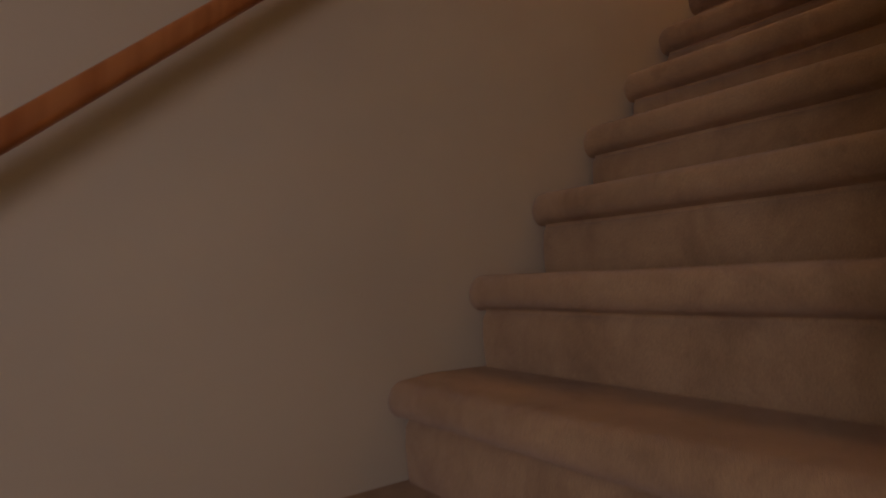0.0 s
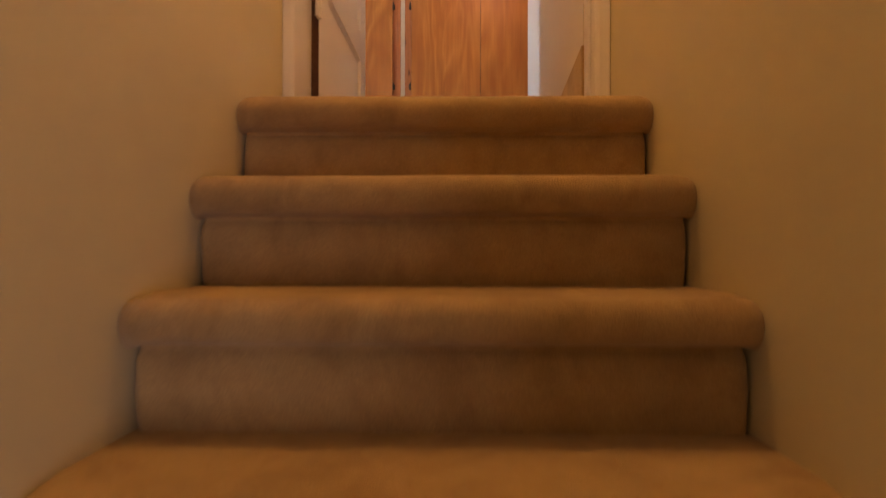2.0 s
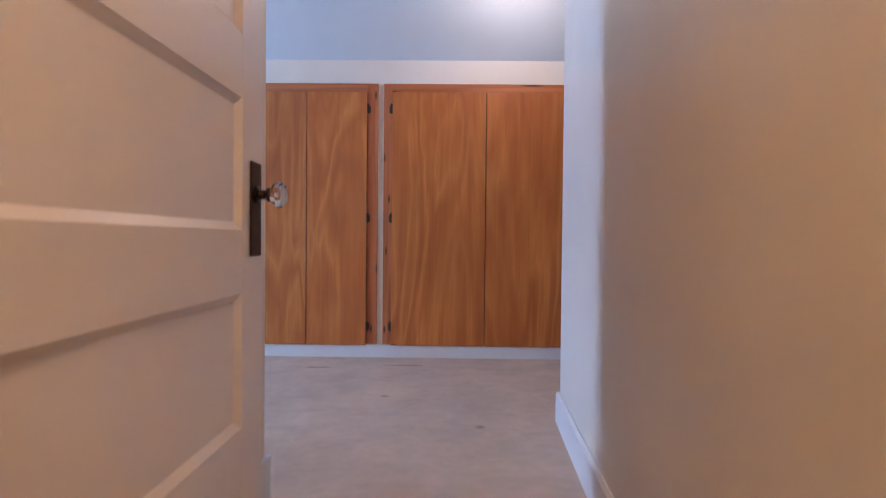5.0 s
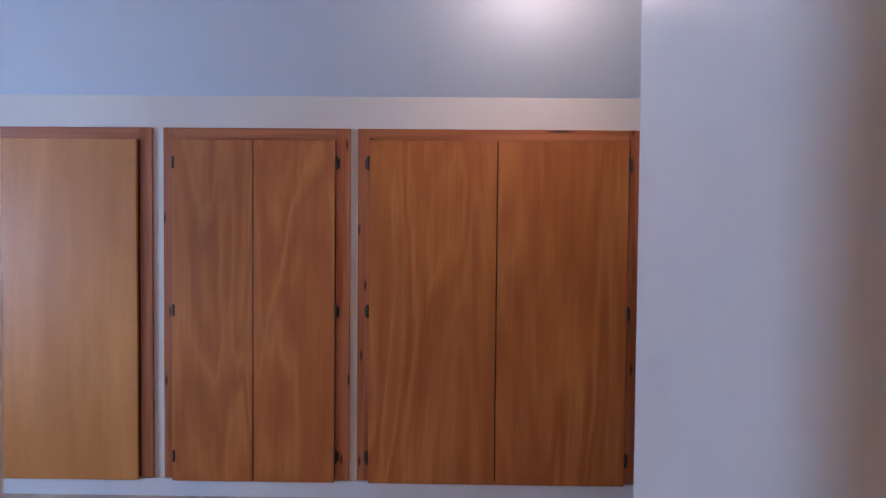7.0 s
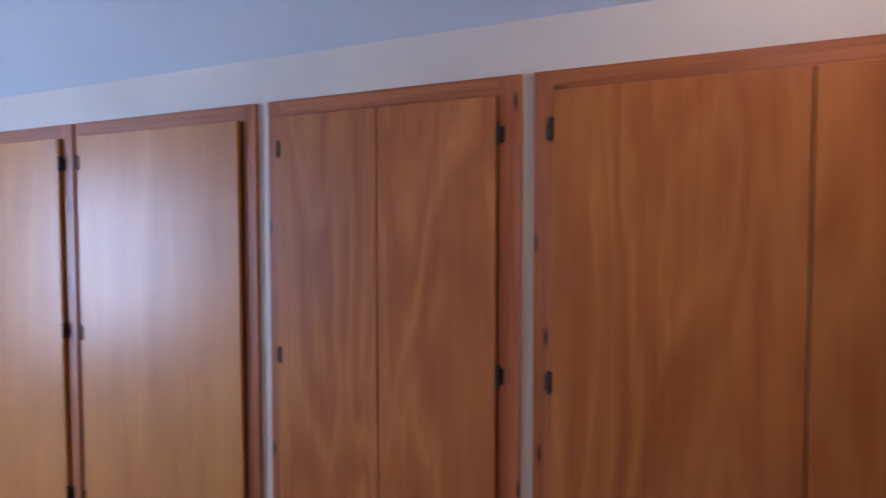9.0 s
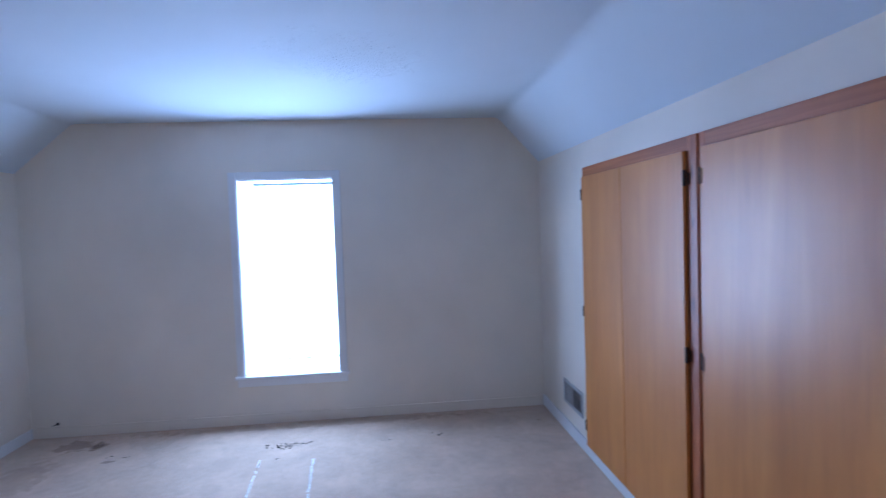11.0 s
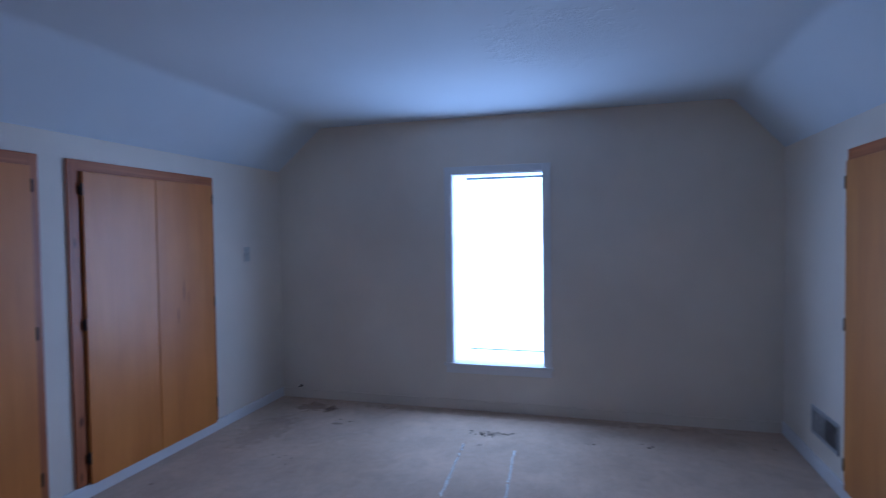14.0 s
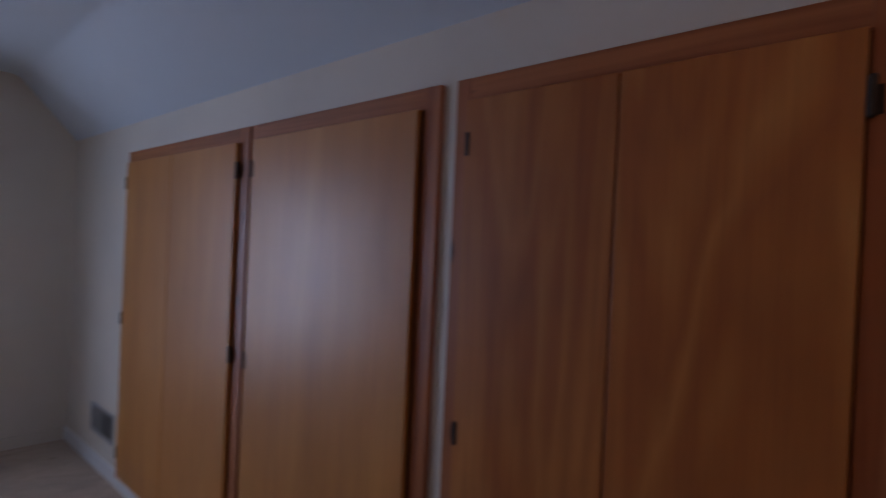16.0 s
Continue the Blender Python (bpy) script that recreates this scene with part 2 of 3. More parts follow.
M_CARPET = carpet("room_carpet", (0.66, 0.475, 0.345), [
    ((-4.13, 0.51), (0.17, 0.10), (0.28, 0.18, 0.12), 0.9),
    ((-4.17, 0.32), (0.26, 0.30), (0.62, 0.56, 0.50), 1.0),
    ((-3.89, 1.93), (0.07, 0.18), (0.72, 0.70, 0.69), 1.1),
    # next entry: carpet darker in a long band along the window wall's foot
    ((-4.30, 2.0), (0.13, 2.6), (0.74, 0.70, 0.66), 0.8),
    ((-3.6, 0.25), (0.75, 0.35), (0.80, 0.76, 0.72), 0.9),
    ((-3.83, 0.71), (0.06, 0.12), (0.55, 0.50, 0.46), 1.2),
    ((-3.2, 1.0), (0.7, 0.6), (0.90, 0.87, 0.84), 0.6),
    ((-3.5, 2.75), (0.5, 0.5), (0.92, 0.90, 0.88), 0.6),
    ((-4.15, 3.2), (0.30, 0.8), (0.84, 0.80, 0.76), 0.5),
    ((-0.35, 3.62), (0.20, 0.05), (0.62, 0.58, 0.53), 1.0),
    ((0.18, 3.70), (0.30, 0.05), (0.66, 0.62, 0.57), 1.0),
    ((0.15, 3.0), (0.04, 0.03), (0.5, 0.45, 0.4), 0.6),
    ((0.62, 2.55), (0.04, 0.03), (0.5, 0.45, 0.4), 0.6)])
M_FIR = plywood("orange_fir_plywood", (0.37, 0.095, 0.016), (0.52, 0.153, 0.026), (0.66, 0.240, 0.053), 0.42, 7.0, 0.9, 0.30, 0.6, 0.12)
BIRCH = (0.60, 0.190, 0.032), (0.68, 0.226, 0.040), (0.75, 0.268, 0.053)
PALE = (0.55, 0.195, 0.040), (0.65, 0.246, 0.054), (0.74, 0.305, 0.076)
M_BIRCH = plywood("honey_birch_plywood", *PALE, 0.38, 4.0, 0.28, 0.15, 0.45, 0.15)
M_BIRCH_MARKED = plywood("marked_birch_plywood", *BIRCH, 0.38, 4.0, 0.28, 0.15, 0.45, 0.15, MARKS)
M_PINE = pine("red_pine", (0.32, 0.088, 0.026), (0.50, 0.155, 0.052))
M_PINE_RAIL = pine("red_pine_rail", (0.34, 0.098, 0.028), (0.50, 0.160, 0.052), along_x=True)
M_RAIL = pine("varnished_rail_wood", (0.38, 0.12, 0.03), (0.56, 0.21, 0.06), 0.3)
# dark brown that paints in the shade of closet and hinge gaps
M_DARK = plain("dark_gap_shade", (0.10, 0.042, 0.025), 0.9)
# brown that stands for shadow in the slot by the jamb
M_GAP = plain("brown_jamb_gap_shade", (0.27, 0.17, 0.10), 0.8)
M_BRONZE = plain("dark_bronze", (0.05, 0.032, 0.022), 0.4, 0.9)
M_HINGE = plain("dull_brown_hinge", (0.055, 0.036, 0.026), 0.5, 0.4)
M_GREY = plain("grey_metal", (0.45, 0.45, 0.45), 0.5, 0.1)
M_BRASS = plain("aged_brown_brass", (0.30, 0.125, 0.055), 0.6, 0.0)
M_PLATE = plain("ivory_plastic", (0.62, 0.61, 0.57), 0.4)
M_BLACK = plain("black_rubber", (0.02, 0.02, 0.02), 0.6)
M_CRUMB = plain("dark_crumbs", (0.17, 0.14, 0.11), 0.9)
M_SUNDOT = plain("sunlight_dot_white", (0.92, 0.91, 0.88), 0.9)


def glass(name, rough):
    m, nt, b = mat(name, rough)
    b.inputs["Transmission Weight"].default_value = 1.0
    b.inputs["IOR"].default_value = 1.48
    return m


def backlit(name, color, through_part):
    # thin pale plastic that lets a little daylight through
    m, nt, b = mat(name, 0.5)
    b.inputs["Base Color"].default_value = (*color, 1)
    t = nt.nodes.new("ShaderNodeBsdfTranslucent")
    t.inputs[0].default_value = (*color, 1)
    mx = nt.nodes.new("ShaderNodeMixShader")
    mx.inputs[0].default_value = through_part
    nt.links.new(b.outputs[0], mx.inputs[1])
    nt.links.new(t.outputs[0], mx.inputs[2])
    nt.links.new(mx.outputs[0], nt.nodes["Material Output"].inputs[0])
    return m


M_BLIND = backlit("blind_rail_plastic", (0.62, 0.72, 0.74), 0.22)
M_SLAT = backlit("blind_slat_vinyl", (0.80, 0.82, 0.82), 0.5)
M_GLASS = glass("knob_glass", 0.03)
M_PANE = glass("window_glass", 0.0)


# ---- mesh helpers ----
def box(bm, x0, y0, z0, x1, y1, z1, bevel=0.0):
    r = bmesh.ops.create_cube(bm, size=1)
    vs = r["verts"]
    for v in vs:
        v.co = Vector(((x0 + x1) / 2 + v.co.x * (x1 - x0), (y0 + y1) / 2 + v.co.y * (y1 - y0), (z0 + z1) / 2 + v.co.z * (z1 - z0)))
    if bevel > 0:
        es = list({e for v in vs for e in v.link_edges})
        bmesh.ops.bevel(bm, geom=es, offset=bevel, segments=2, profile=0.5, affect="EDGES")
    return bm


def prism(bm, profile, axis, a, b):
    """A closed outline swept along an axis from a to b. axis x: outline in (y, z); y: (x, z); z: (x, y)."""
    def place(u, v, w):
        return {"x": (w, u, v), "y": (u, w, v), "z": (u, v, w)}[axis]
    lo = [bm.verts.new(place(u, v, a)) for u, v in profile]
    hi = [bm.verts.new(place(u, v, b)) for u, v in profile]
    n = len(profile)
    for i in range(n):
        bm.faces.new((lo[i], lo[(i + 1) % n], hi[(i + 1) % n], hi[i]))
    bm.faces.new(lo[::-1])
    bm.faces.new(hi)
    bmesh.ops.recalc_face_normals(bm, faces=bm.faces[:])
    return bm


def lathe(bm, outline, m, n=16):
    rings = []
    for r, h in outline:
        rings.append([bm.verts.new(m @ Vector((r * math.cos(2 * math.pi * i / n), r * math.sin(2 * math.pi * i / n), h))) for i in range(n)])
    for a, b in zip(rings, rings[1:]):
        for i in range(n):
            bm.faces.new((a[i], a[(i + 1) % n], b[(i + 1) % n], b[i]))
    bm.faces.new(rings[0][::-1])
    bm.faces.new(rings[-1])
    bmesh.ops.recalc_face_normals(bm, faces=bm.faces[:])
    return bm


def mesh_of(name, bm, material, smooth=False):
    me = bpy.data.meshes.new(name)
    bm.to_mesh(me)
    bm.free()
    me.materials.append(material)
    if smooth:
        for p in me.polygons:
            p.use_smooth = True
        me.set_sharp_from_angle(angle=radians(40))
    return me


def solid(name, bm, material, label="", category="", kind="", group="", smooth=False):
    return tagged(new(name, mesh_of(name, bm, material, smooth)), label, category, group, kind)


def thing(name, place, label, category, group="", kind=""):
    e = new(name)
    e.location = place
    e.empty_display_size = 0.1
    return tagged(e, label, category, group, kind)


def rest(ob):
    """The pose that keeps a child's mesh in world metres."""
    m = Matrix.Translation(ob.location)
    return m.inverted() if ob.parent is None else rest(ob.parent)


def part(name, bm, material, parent, label="", smooth=False):
    ob = new(name, mesh_of(name, bm, material, smooth))
    ob.parent = parent
    if parent.data is None:
        ob.matrix_parent_inverse = Matrix.Translation(parent.location).inverted()
    if label:
        tagged(ob, label)
    return ob


def B(*a):
    return box(bmesh.new(), *a)


# ---- structure: attic room ----
solid("floor", B(XW - 0.1, YN - 0.1, -0.10, XL - 0.13, YF + 0.1, 0), M_CARPET, "worn beige wall-to-wall carpet with stains", "floor", "structure")
solid("floor", B(XL - 0.13, YLE, -0.10, XE + 0.1, YF + 0.1, 0), M_CARPET, "worn beige wall-to-wall carpet", "floor", "structure")
# end of the floor over the single step, its front edge rounded
edge = [(YLE, -0.10), (YLE, 0.0)] + [(YST + 0.02 - 0.02 * math.sin(a), -0.02 + 0.02 * math.cos(a)) for a in (0, 0.4, 0.8, 1.2, 1.57)] + [(YST, ZL), (YST + 0.05, ZL), (YST + 0.05, -0.10)]
solid("floor", prism(bmesh.new(), edge, "x", XL, XR1 + 0.02), M_STAIRCARPET, "tan carpet wrapped over a single step", "floor", "structure", smooth=True)
T = 0.12
bm = B(XW - T, YN - T, -0.1, XW, WY0, ZC + 0.1)
box(bm, XW - T, WY1, -0.1, XW, YF + T, ZC + 0.1)
box(bm, XW - T, WY0, -0.1, XW, WY1, WZ0)
box(bm, XW - T, WY0, WZ1, XW, WY1, ZC + 0.1)
solid("wall_window", bm, M_WHITE, "white painted gable wall with one tall window", "wall", "structure")
solid("wall_far", B(XW, YF, -0.1, XE, YF + T, ZK), M_WHITE, "white knee wall with built-in closets", "wall", "structure")
solid("wall_near", B(XW, YN - T, -0.1, XL - 0.13, YN, ZK), M_WHITE, "white knee wall with built-in closets", "wall", "structure")
solid("wall_end", B(XE, YR1 - 0.1, -0.1, XE + T, YF + T, ZC + 0.1), M_WHITE, "plain white end wall", "wall", "structure")
solid("wall_return", B(1.07, YR1 - T, -0.1, XE, YR1, ZC), M_WHITE, "plain white wall beside the stair passage", "wall", "structure")
# ceiling: flat middle, sloping sides meeting the knee walls, softly rounded joints
def slope(y0, y1, flip):
    pts = [(y0, ZK)]
    mid = 5
    for i in range(mid + 1):
        a = i / mid
        # rounded joint between slope and flat part
        c = 0.045
        p0 = Vector((y1 - flip * c * 0.66, ZC - c * 0.75))
        p2 = Vector((y1 + flip * c, ZC))
        p1 = Vector((y1, ZC))
        q = p0 * (1 - a) ** 2 + p1 * 2 * a * (1 - a) + p2 * a * a
        pts.append((q.x, q.y))
    return pts
far_side = slope(YF, YC2, -1)
near_side = slope(YN, YC1, 1)
prof = far_side + near_side[::-1] + [(YN, ZK + 0.55), (YF, ZK + 0.55)]
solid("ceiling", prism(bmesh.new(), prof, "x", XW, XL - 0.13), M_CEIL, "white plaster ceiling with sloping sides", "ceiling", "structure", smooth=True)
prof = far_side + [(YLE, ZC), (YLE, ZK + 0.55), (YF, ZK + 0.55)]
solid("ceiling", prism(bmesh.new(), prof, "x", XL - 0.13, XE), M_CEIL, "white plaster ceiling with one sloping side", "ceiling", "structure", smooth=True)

# ---- structure: stair enclosure and passage ----
solid("wall_passage_left", B(XL - 0.13, YN - T, ZL - 0.02, XL, YLE, ZC + 0.05), M_WHITE, "white wall behind the open door", "wall", "structure")
bm = bmesh.new()
prism(bm, [(XR0, YR0), (XR1, YR1), (1.07, YR1), (1.07, YR0)], "z", ZL - 0.02, ZC + 0.05)
solid("wall_passage_right", bm, M_PASSAGE, "smooth white wall of the stair passage", "wall", "structure")
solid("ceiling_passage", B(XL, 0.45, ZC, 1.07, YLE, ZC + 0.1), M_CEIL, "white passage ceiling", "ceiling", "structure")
# carpet skirt on the passage wall beside the landing
def xr(y):
    return XR0 + (XR1 - XR0) * (y - YR0) / (YR1 - YR0)
bm = bmesh.new()
prism(bm, [(xr(YR0) - 0.012, YR0), (xr(YST) - 0.012, YST), (xr(YST) + 0.002, YST), (xr(YR0) + 0.002, YR0)], "z", ZL, -0.004)
for v in bm.verts:
    if v.co.z > -0.1:
        v.co.z += 0.058 * (YST - v.co.y) / (YST - YR0)
solid("carpet_skirt", bm, M_STAIRCARPET, "tan carpet turned up the passage wall", "carpet skirt", "structure")
YD = 0.350                                           # face of the door wall
DX0, DX1, DZ = 0.034, 0.847, ZL + 2.05
bm = B(XL, YD, ZL - 0.1, DX0 - 0.02, YD + 0.18, ZC)
box(bm, DX1 + 0.02, YD, ZL - 0.1, 1.07, YD + 0.105, ZC)
box(bm, DX0 - 0.02, YD, DZ + 0.02, DX1 + 0.02, YD + 0.105, ZC)
solid("wall_door", bm, M_CREAM, "cream wall round the attic doorway", "wall", "structure")
solid("wall_stair_left", B(-0.14, -4.05, ZB - 0.1, 0, YD, ZC), M_CREAM, "cream painted stair wall", "wall", "structure")
solid("wall_stair_right", B(W, -1.62, ZB - 0.1, W + 0.14, YD, ZC), M_CREAM, "cream painted stair wall", "wall", "structure")
solid("ceiling_stair", B(-0.14, -4.05, ZC - 0.5, 2.5, YD, ZC - 0.4), M_CEIL, "white stairwell ceiling", "ceiling", "structure")
# hall at the foot of the stairs: unseen walls, opening added for the daylight lamp
solid("floor_hall", prism(bmesh.new(), [(0, -4.05), (2.4, -4.05), (2.4, -1.62), (0.83, -1.62), (0.83, YB), (0, YB)], "z", ZB - 0.1, ZB), M_STAIRCARPET, "tan carpet at the foot of the stairs", "floor", "structure")
bm = B(0, -4.05, ZB, 1.41, -3.95, ZC - 0.4)
box(bm, 2.31, -4.05, ZB, 2.4, -3.95, ZC - 0.4)
box(bm, 1.41, -4.05, ZB, 2.31, -3.95, ZB + 0.6)
box(bm, 1.41, -4.05, ZB + 1.9, 2.31, -3.95, ZC - 0.4)
solid("wall_hall_back", bm, M_CREAM, "unseen cream hall wall with an opening added for daylight", "wall", "structure")
solid("wall_hall_right", B(2.4, -4.05, ZB - 0.1, 2.5, -1.48, ZC - 0.4), M_CREAM, "cream hall wall", "wall", "structure")
solid("wall_hall_front", B(W + 0.14, -1.62, ZB - 0.1, 2.4, -1.48, ZC - 0.4), M_CREAM, "cream hall wall", "wall", "structure")


# ---- staircase: carpeted steps with rounded noses ----
def step_profile(y, z, back, base):
    """Outline of one padded step: tread, rolled nose, undercut, bulging riser. Each point carries its role."""
    r = 0.033
    pts = [(back, base, 0), (back, z, 0), (y + 0.11, z, 0)]
    cy, cz = y + r, z - r
    for i in range(13):
        a = math.pi / 2 + math.pi * i / 12
        pts.append((cy + r * math.cos(a), cz + r * math.sin(a) * (1.0 if i < 7 else 1.1), 1))
    pts += [(y + 0.052, z - 0.0735, 2), (y + 0.053, z - 0.080, 2), (y + 0.044, z - 0.092, 2), (y + 0.041, z - 0.130, 2), (y + 0.046, z - 0.180, 2), (y + 0.050, base, 2)]
    return pts


stairs = thing("staircase", (W / 2, -1.0, ZB), "steep straight stairs covered in worn tan carpet", "staircase", kind="structure")
rng = random.Random(4)
for k in range(1, NSTEP):
    y, z = -RUN * (k - 1), ZL - RISE * (k - 1)
    back = YST + 0.04 if k == 1 else y + RUN + 0.09
    prof = step_profile(y, z, back, z - RISE)
    bm = bmesh.new()
    x1 = 0.83 if k > 9 else W
    margin = [0, 0.004, 0.008, 0.012, 0.018, 0.026, 0.038, 0.055]
    xs = margin + [0.055 + (x1 - 0.11) * i / 26 for i in range(1, 26)] + [x1 - m for m in margin[::-1]]
    rows = []
    for x in xs:
        # the padded nose bulges and sags a little and rounds off at the ends; the riser curls back there and leaves a crack
        end = min(x, x1 - x)
        tuck = 0.016 * max(0.0, 1 - end / 0.036) ** 2.2
        curl = 0.035 * max(0.0, 1 - end / 0.010) ** 1.5
        ring = []
        for py, pz, role in prof:
            w1 = noise.noise(Vector((x * 3.1, k * 7.3, 0.2))) * 0.005
            w2 = noise.noise(Vector((x * 11.0, k * 3.7, pz * 12))) * 0.0025
            if role == 1:
                ring.append(bm.verts.new((x, py + tuck + w1 + w2, pz + w1 * 0.6 - tuck * 0.5)))
            elif role == 2:
                ring.append(bm.verts.new((x, py + curl + w2 * 1.5, pz + (w1 * 0.6 if pz > z - 0.1 else 0.0))))
            else:
                ring.append(bm.verts.new((x, py, pz)))
        rows.append(ring)
    n = len(prof)
    for a, b in zip(rows, rows[1:]):
        for j in range(n):
            bm.faces.new((a[j], a[(j + 1) % n], b[(j + 1) % n], b[j]))
    bm.faces.new(rows[0][::-1])
    bm.faces.new(rows[-1])
    bmesh.ops.recalc_face_normals(bm, faces=bm.faces[:])
    part("step", bm, M_STAIRCARPET, stairs, smooth=True)

# landing between the stair walls' end and the single step, beside the door wall
solid("landing", B(XL, YD + 0.105, ZL - 0.1, XR1, YST + 0.01, ZL - 0.003), M_STAIRCARPET, "tan carpeted landing inside the doorway", "floor", "structure")

# handrail on the wall
rail = thing("handrail", (0.07, -1.9, -1.1), "varnished orange wooden handrail fixed to the wall", "handrail")
dirv = Vector((0, 0.282, 0.263)).normalized()
p0 = Vector((0.055, -2.0215, -1.254)) - dirv * 0.75
p1 = Vector((0.055, -2.0215, -1.254)) + dirv * 1.0
up = Vector((1, 0, 0)).cross(dirv)
bm = bmesh.new()
sec = [(0.015 * math.copysign(abs(math.cos(a)) ** 0.7, math.cos(a)), 0.0175 * math.copysign(abs(math.sin(a)) ** 0.7, math.sin(a))) for a in [2 * math.pi * i / 18 for i in range(18)]]
ends = []
for q in (p0, p1):
    ends.append([bm.verts.new(q + Vector((1, 0, 0)) * u + up * v) for u, v in sec])
for j in range(18):
    bm.faces.new((ends[0][j], ends[0][(j + 1) % 18], ends[1][(j + 1) % 18], ends[1][j]))
bm.faces.new(ends[0][::-1])
bm.faces.new(ends[1])
bmesh.ops.recalc_face_normals(bm, faces=bm.faces[:])
part("rail", bm, M_RAIL, rail, smooth=True)
for s in (0.35,):
    q = p0 + dirv * s
    bm = lathe(bmesh.new(), [(0.028, 0), (0.028, 0.006), (0.009, 0.012), (0.009, 0.05)], Matrix.Translation((0.0, q.y, q.z - 0.05)) @ Euler((0, math.pi / 2, 0)).to_matrix().to_4x4())
    box(bm, 0.045, q.y - 0.008, q.z - 0.056, 0.062, q.y + 0.008, q.z - 0.010)
    part("bracket", bm, M_HINGE, rail)

# ---- doorway: casing, jambs, stops ----
door_frame = thing("door_frame", ((DX0 + DX1) / 2, YD, ZL), "white painted doorway casing and jambs with wear", "door frame", kind="structure")
def casing_x(xa, xb):
    # moulded board: bead on the opening side, flat face, thicker back band
    s = 1 if xb > xa else -1
    return [(xa, YD), (xa, YD - 0.019), (xa + s * 0.004, YD - 0.021), (xb - s * 0.010, YD - 0.018), (xb - s * 0.004, YD - 0.015), (xb, YD - 0.011), (xb, YD)]
part("casing", prism(bmesh.new(), casing_x(0.0015, DX0 - 0.002), "z", ZL, DZ + 0.06), M_TRIM, door_frame)
part("casing", prism(bmesh.new(), casing_x(W - 0.0015, DX1 + 0.002), "z", ZL, DZ + 0.06), M_TRIM, door_frame)
part("casing", B(DX0 - 0.004, YD - 0.018, DZ + 0.004, DX1 + 0.004, YD, DZ + 0.07, 0.003), M_TRIM, door_frame)
part("jamb", B(DX0 - 0.018, YD - 0.004, ZL, DX0 - 0.006, YD + 0.186, DZ + 0.02, 0.002), M_TRIM, door_frame)
part("jamb", B(DX1, YD - 0.004, ZL, DX1 + 0.020, YD + 0.100, DZ + 0.02, 0.002), M_TRIM, door_frame)
part("jamb", B(DX0, YD - 0.004, DZ, DX1, YD + 0.108, DZ + 0.02, 0.002), M_TRIM, door_frame)
part("door_stop", B(DX1 - 0.012, YD + 0.025, ZL, DX1, YD + 0.060, DZ, 0.003), M_TRIM, door_frame)

# filler coloured dark as the shadow between jamb and passage wall
solid("trim", B(0.872, YD + 0.106, ZL, 1.06, YR0 - 0.001, ZC), M_GAP, "brown filler painted as shade in the gap beside the door jamb", "trim", "structure")

# ---- the open panelled door ----
HX, HY, FX, FY = 0.051, 0.536, 0.054, 1.419
DL = math.hypot(FX - HX, FY - HY)
door_m = Matrix.Translation((HX, HY, ZL + 0.012)) @ Matrix.Rotation(math.atan2(FY - HY, FX - HX), 4, "Z")
DH, DT = 2.02, 0.036
door = thing("door_1", (HX, HY, ZL), "white panelled attic door standing open into the passage", "door")
STILE = 0.125
RAILS = [(0.0, 0.230), (0.507, 0.640), (0.919, 1.050), (1.320, 1.450), (1.89, DH)]


def doorpart(name, bm, m, label="", smooth=False, parent=None):
    bm.transform(door_m)
    return part(name, bm, m, parent or door, label, smooth)


doorpart("stile", B(0, 0, 0, STILE, DT, DH, 0.002), M_TRIM)
doorpart("stile", B(DL - STILE, 0, 0, DL, DT, DH, 0.002), M_TRIM)
for z0, z1 in RAILS:
    doorpart("rail", B(STILE, 0.0006, z0, DL - STILE, DT - 0.0006, z1), M_TRIM)
for (a0, a1), (b0, b1) in zip(RAILS, RAILS[1:]):
    # recessed panel framed by sloping moulding on both faces
    bm = B(STILE, 0.012, a1, DL - STILE, DT - 0.012, b0)
    doorpart("panel", bm, M_TRIM)
    for ya, yb in ((0.0012, 0.012), (DT - 0.0012, DT - 0.012)):
        bm = bmesh.new()
        out = [(STILE, a1), (DL - STILE, a1), (DL - STILE, b0), (STILE, b0)]
        inn = [(STILE + 0.016, a1 + 0.016), (DL - STILE - 0.016, a1 + 0.016), (DL - STILE - 0.016, b0 - 0.016), (STILE + 0.016, b0 - 0.016)]
        vo = [bm.verts.new((x, ya, z)) for x, z in out]
        vi = [bm.verts.new((x, yb, z)) for x, z in inn]
        vb = [bm.verts.new((x, yb, z)) for x, z in out]
        for j in range(4):
            l = (j + 1) % 4
            bm.faces.new((vo[j], vo[l], vi[l], vi[j]))
            bm.faces.new((vi[j], vi[l], vb[l], vb[j]))
            bm.faces.new((vb[j], vb[l], vo[l], vo[j]))
        bmesh.ops.recalc_face_normals(bm, faces=bm.faces[:])
        doorpart("moulding", bm, M_TRIM)
# lock plates, spindle and faceted glass knobs on both faces
KZ = 1.128
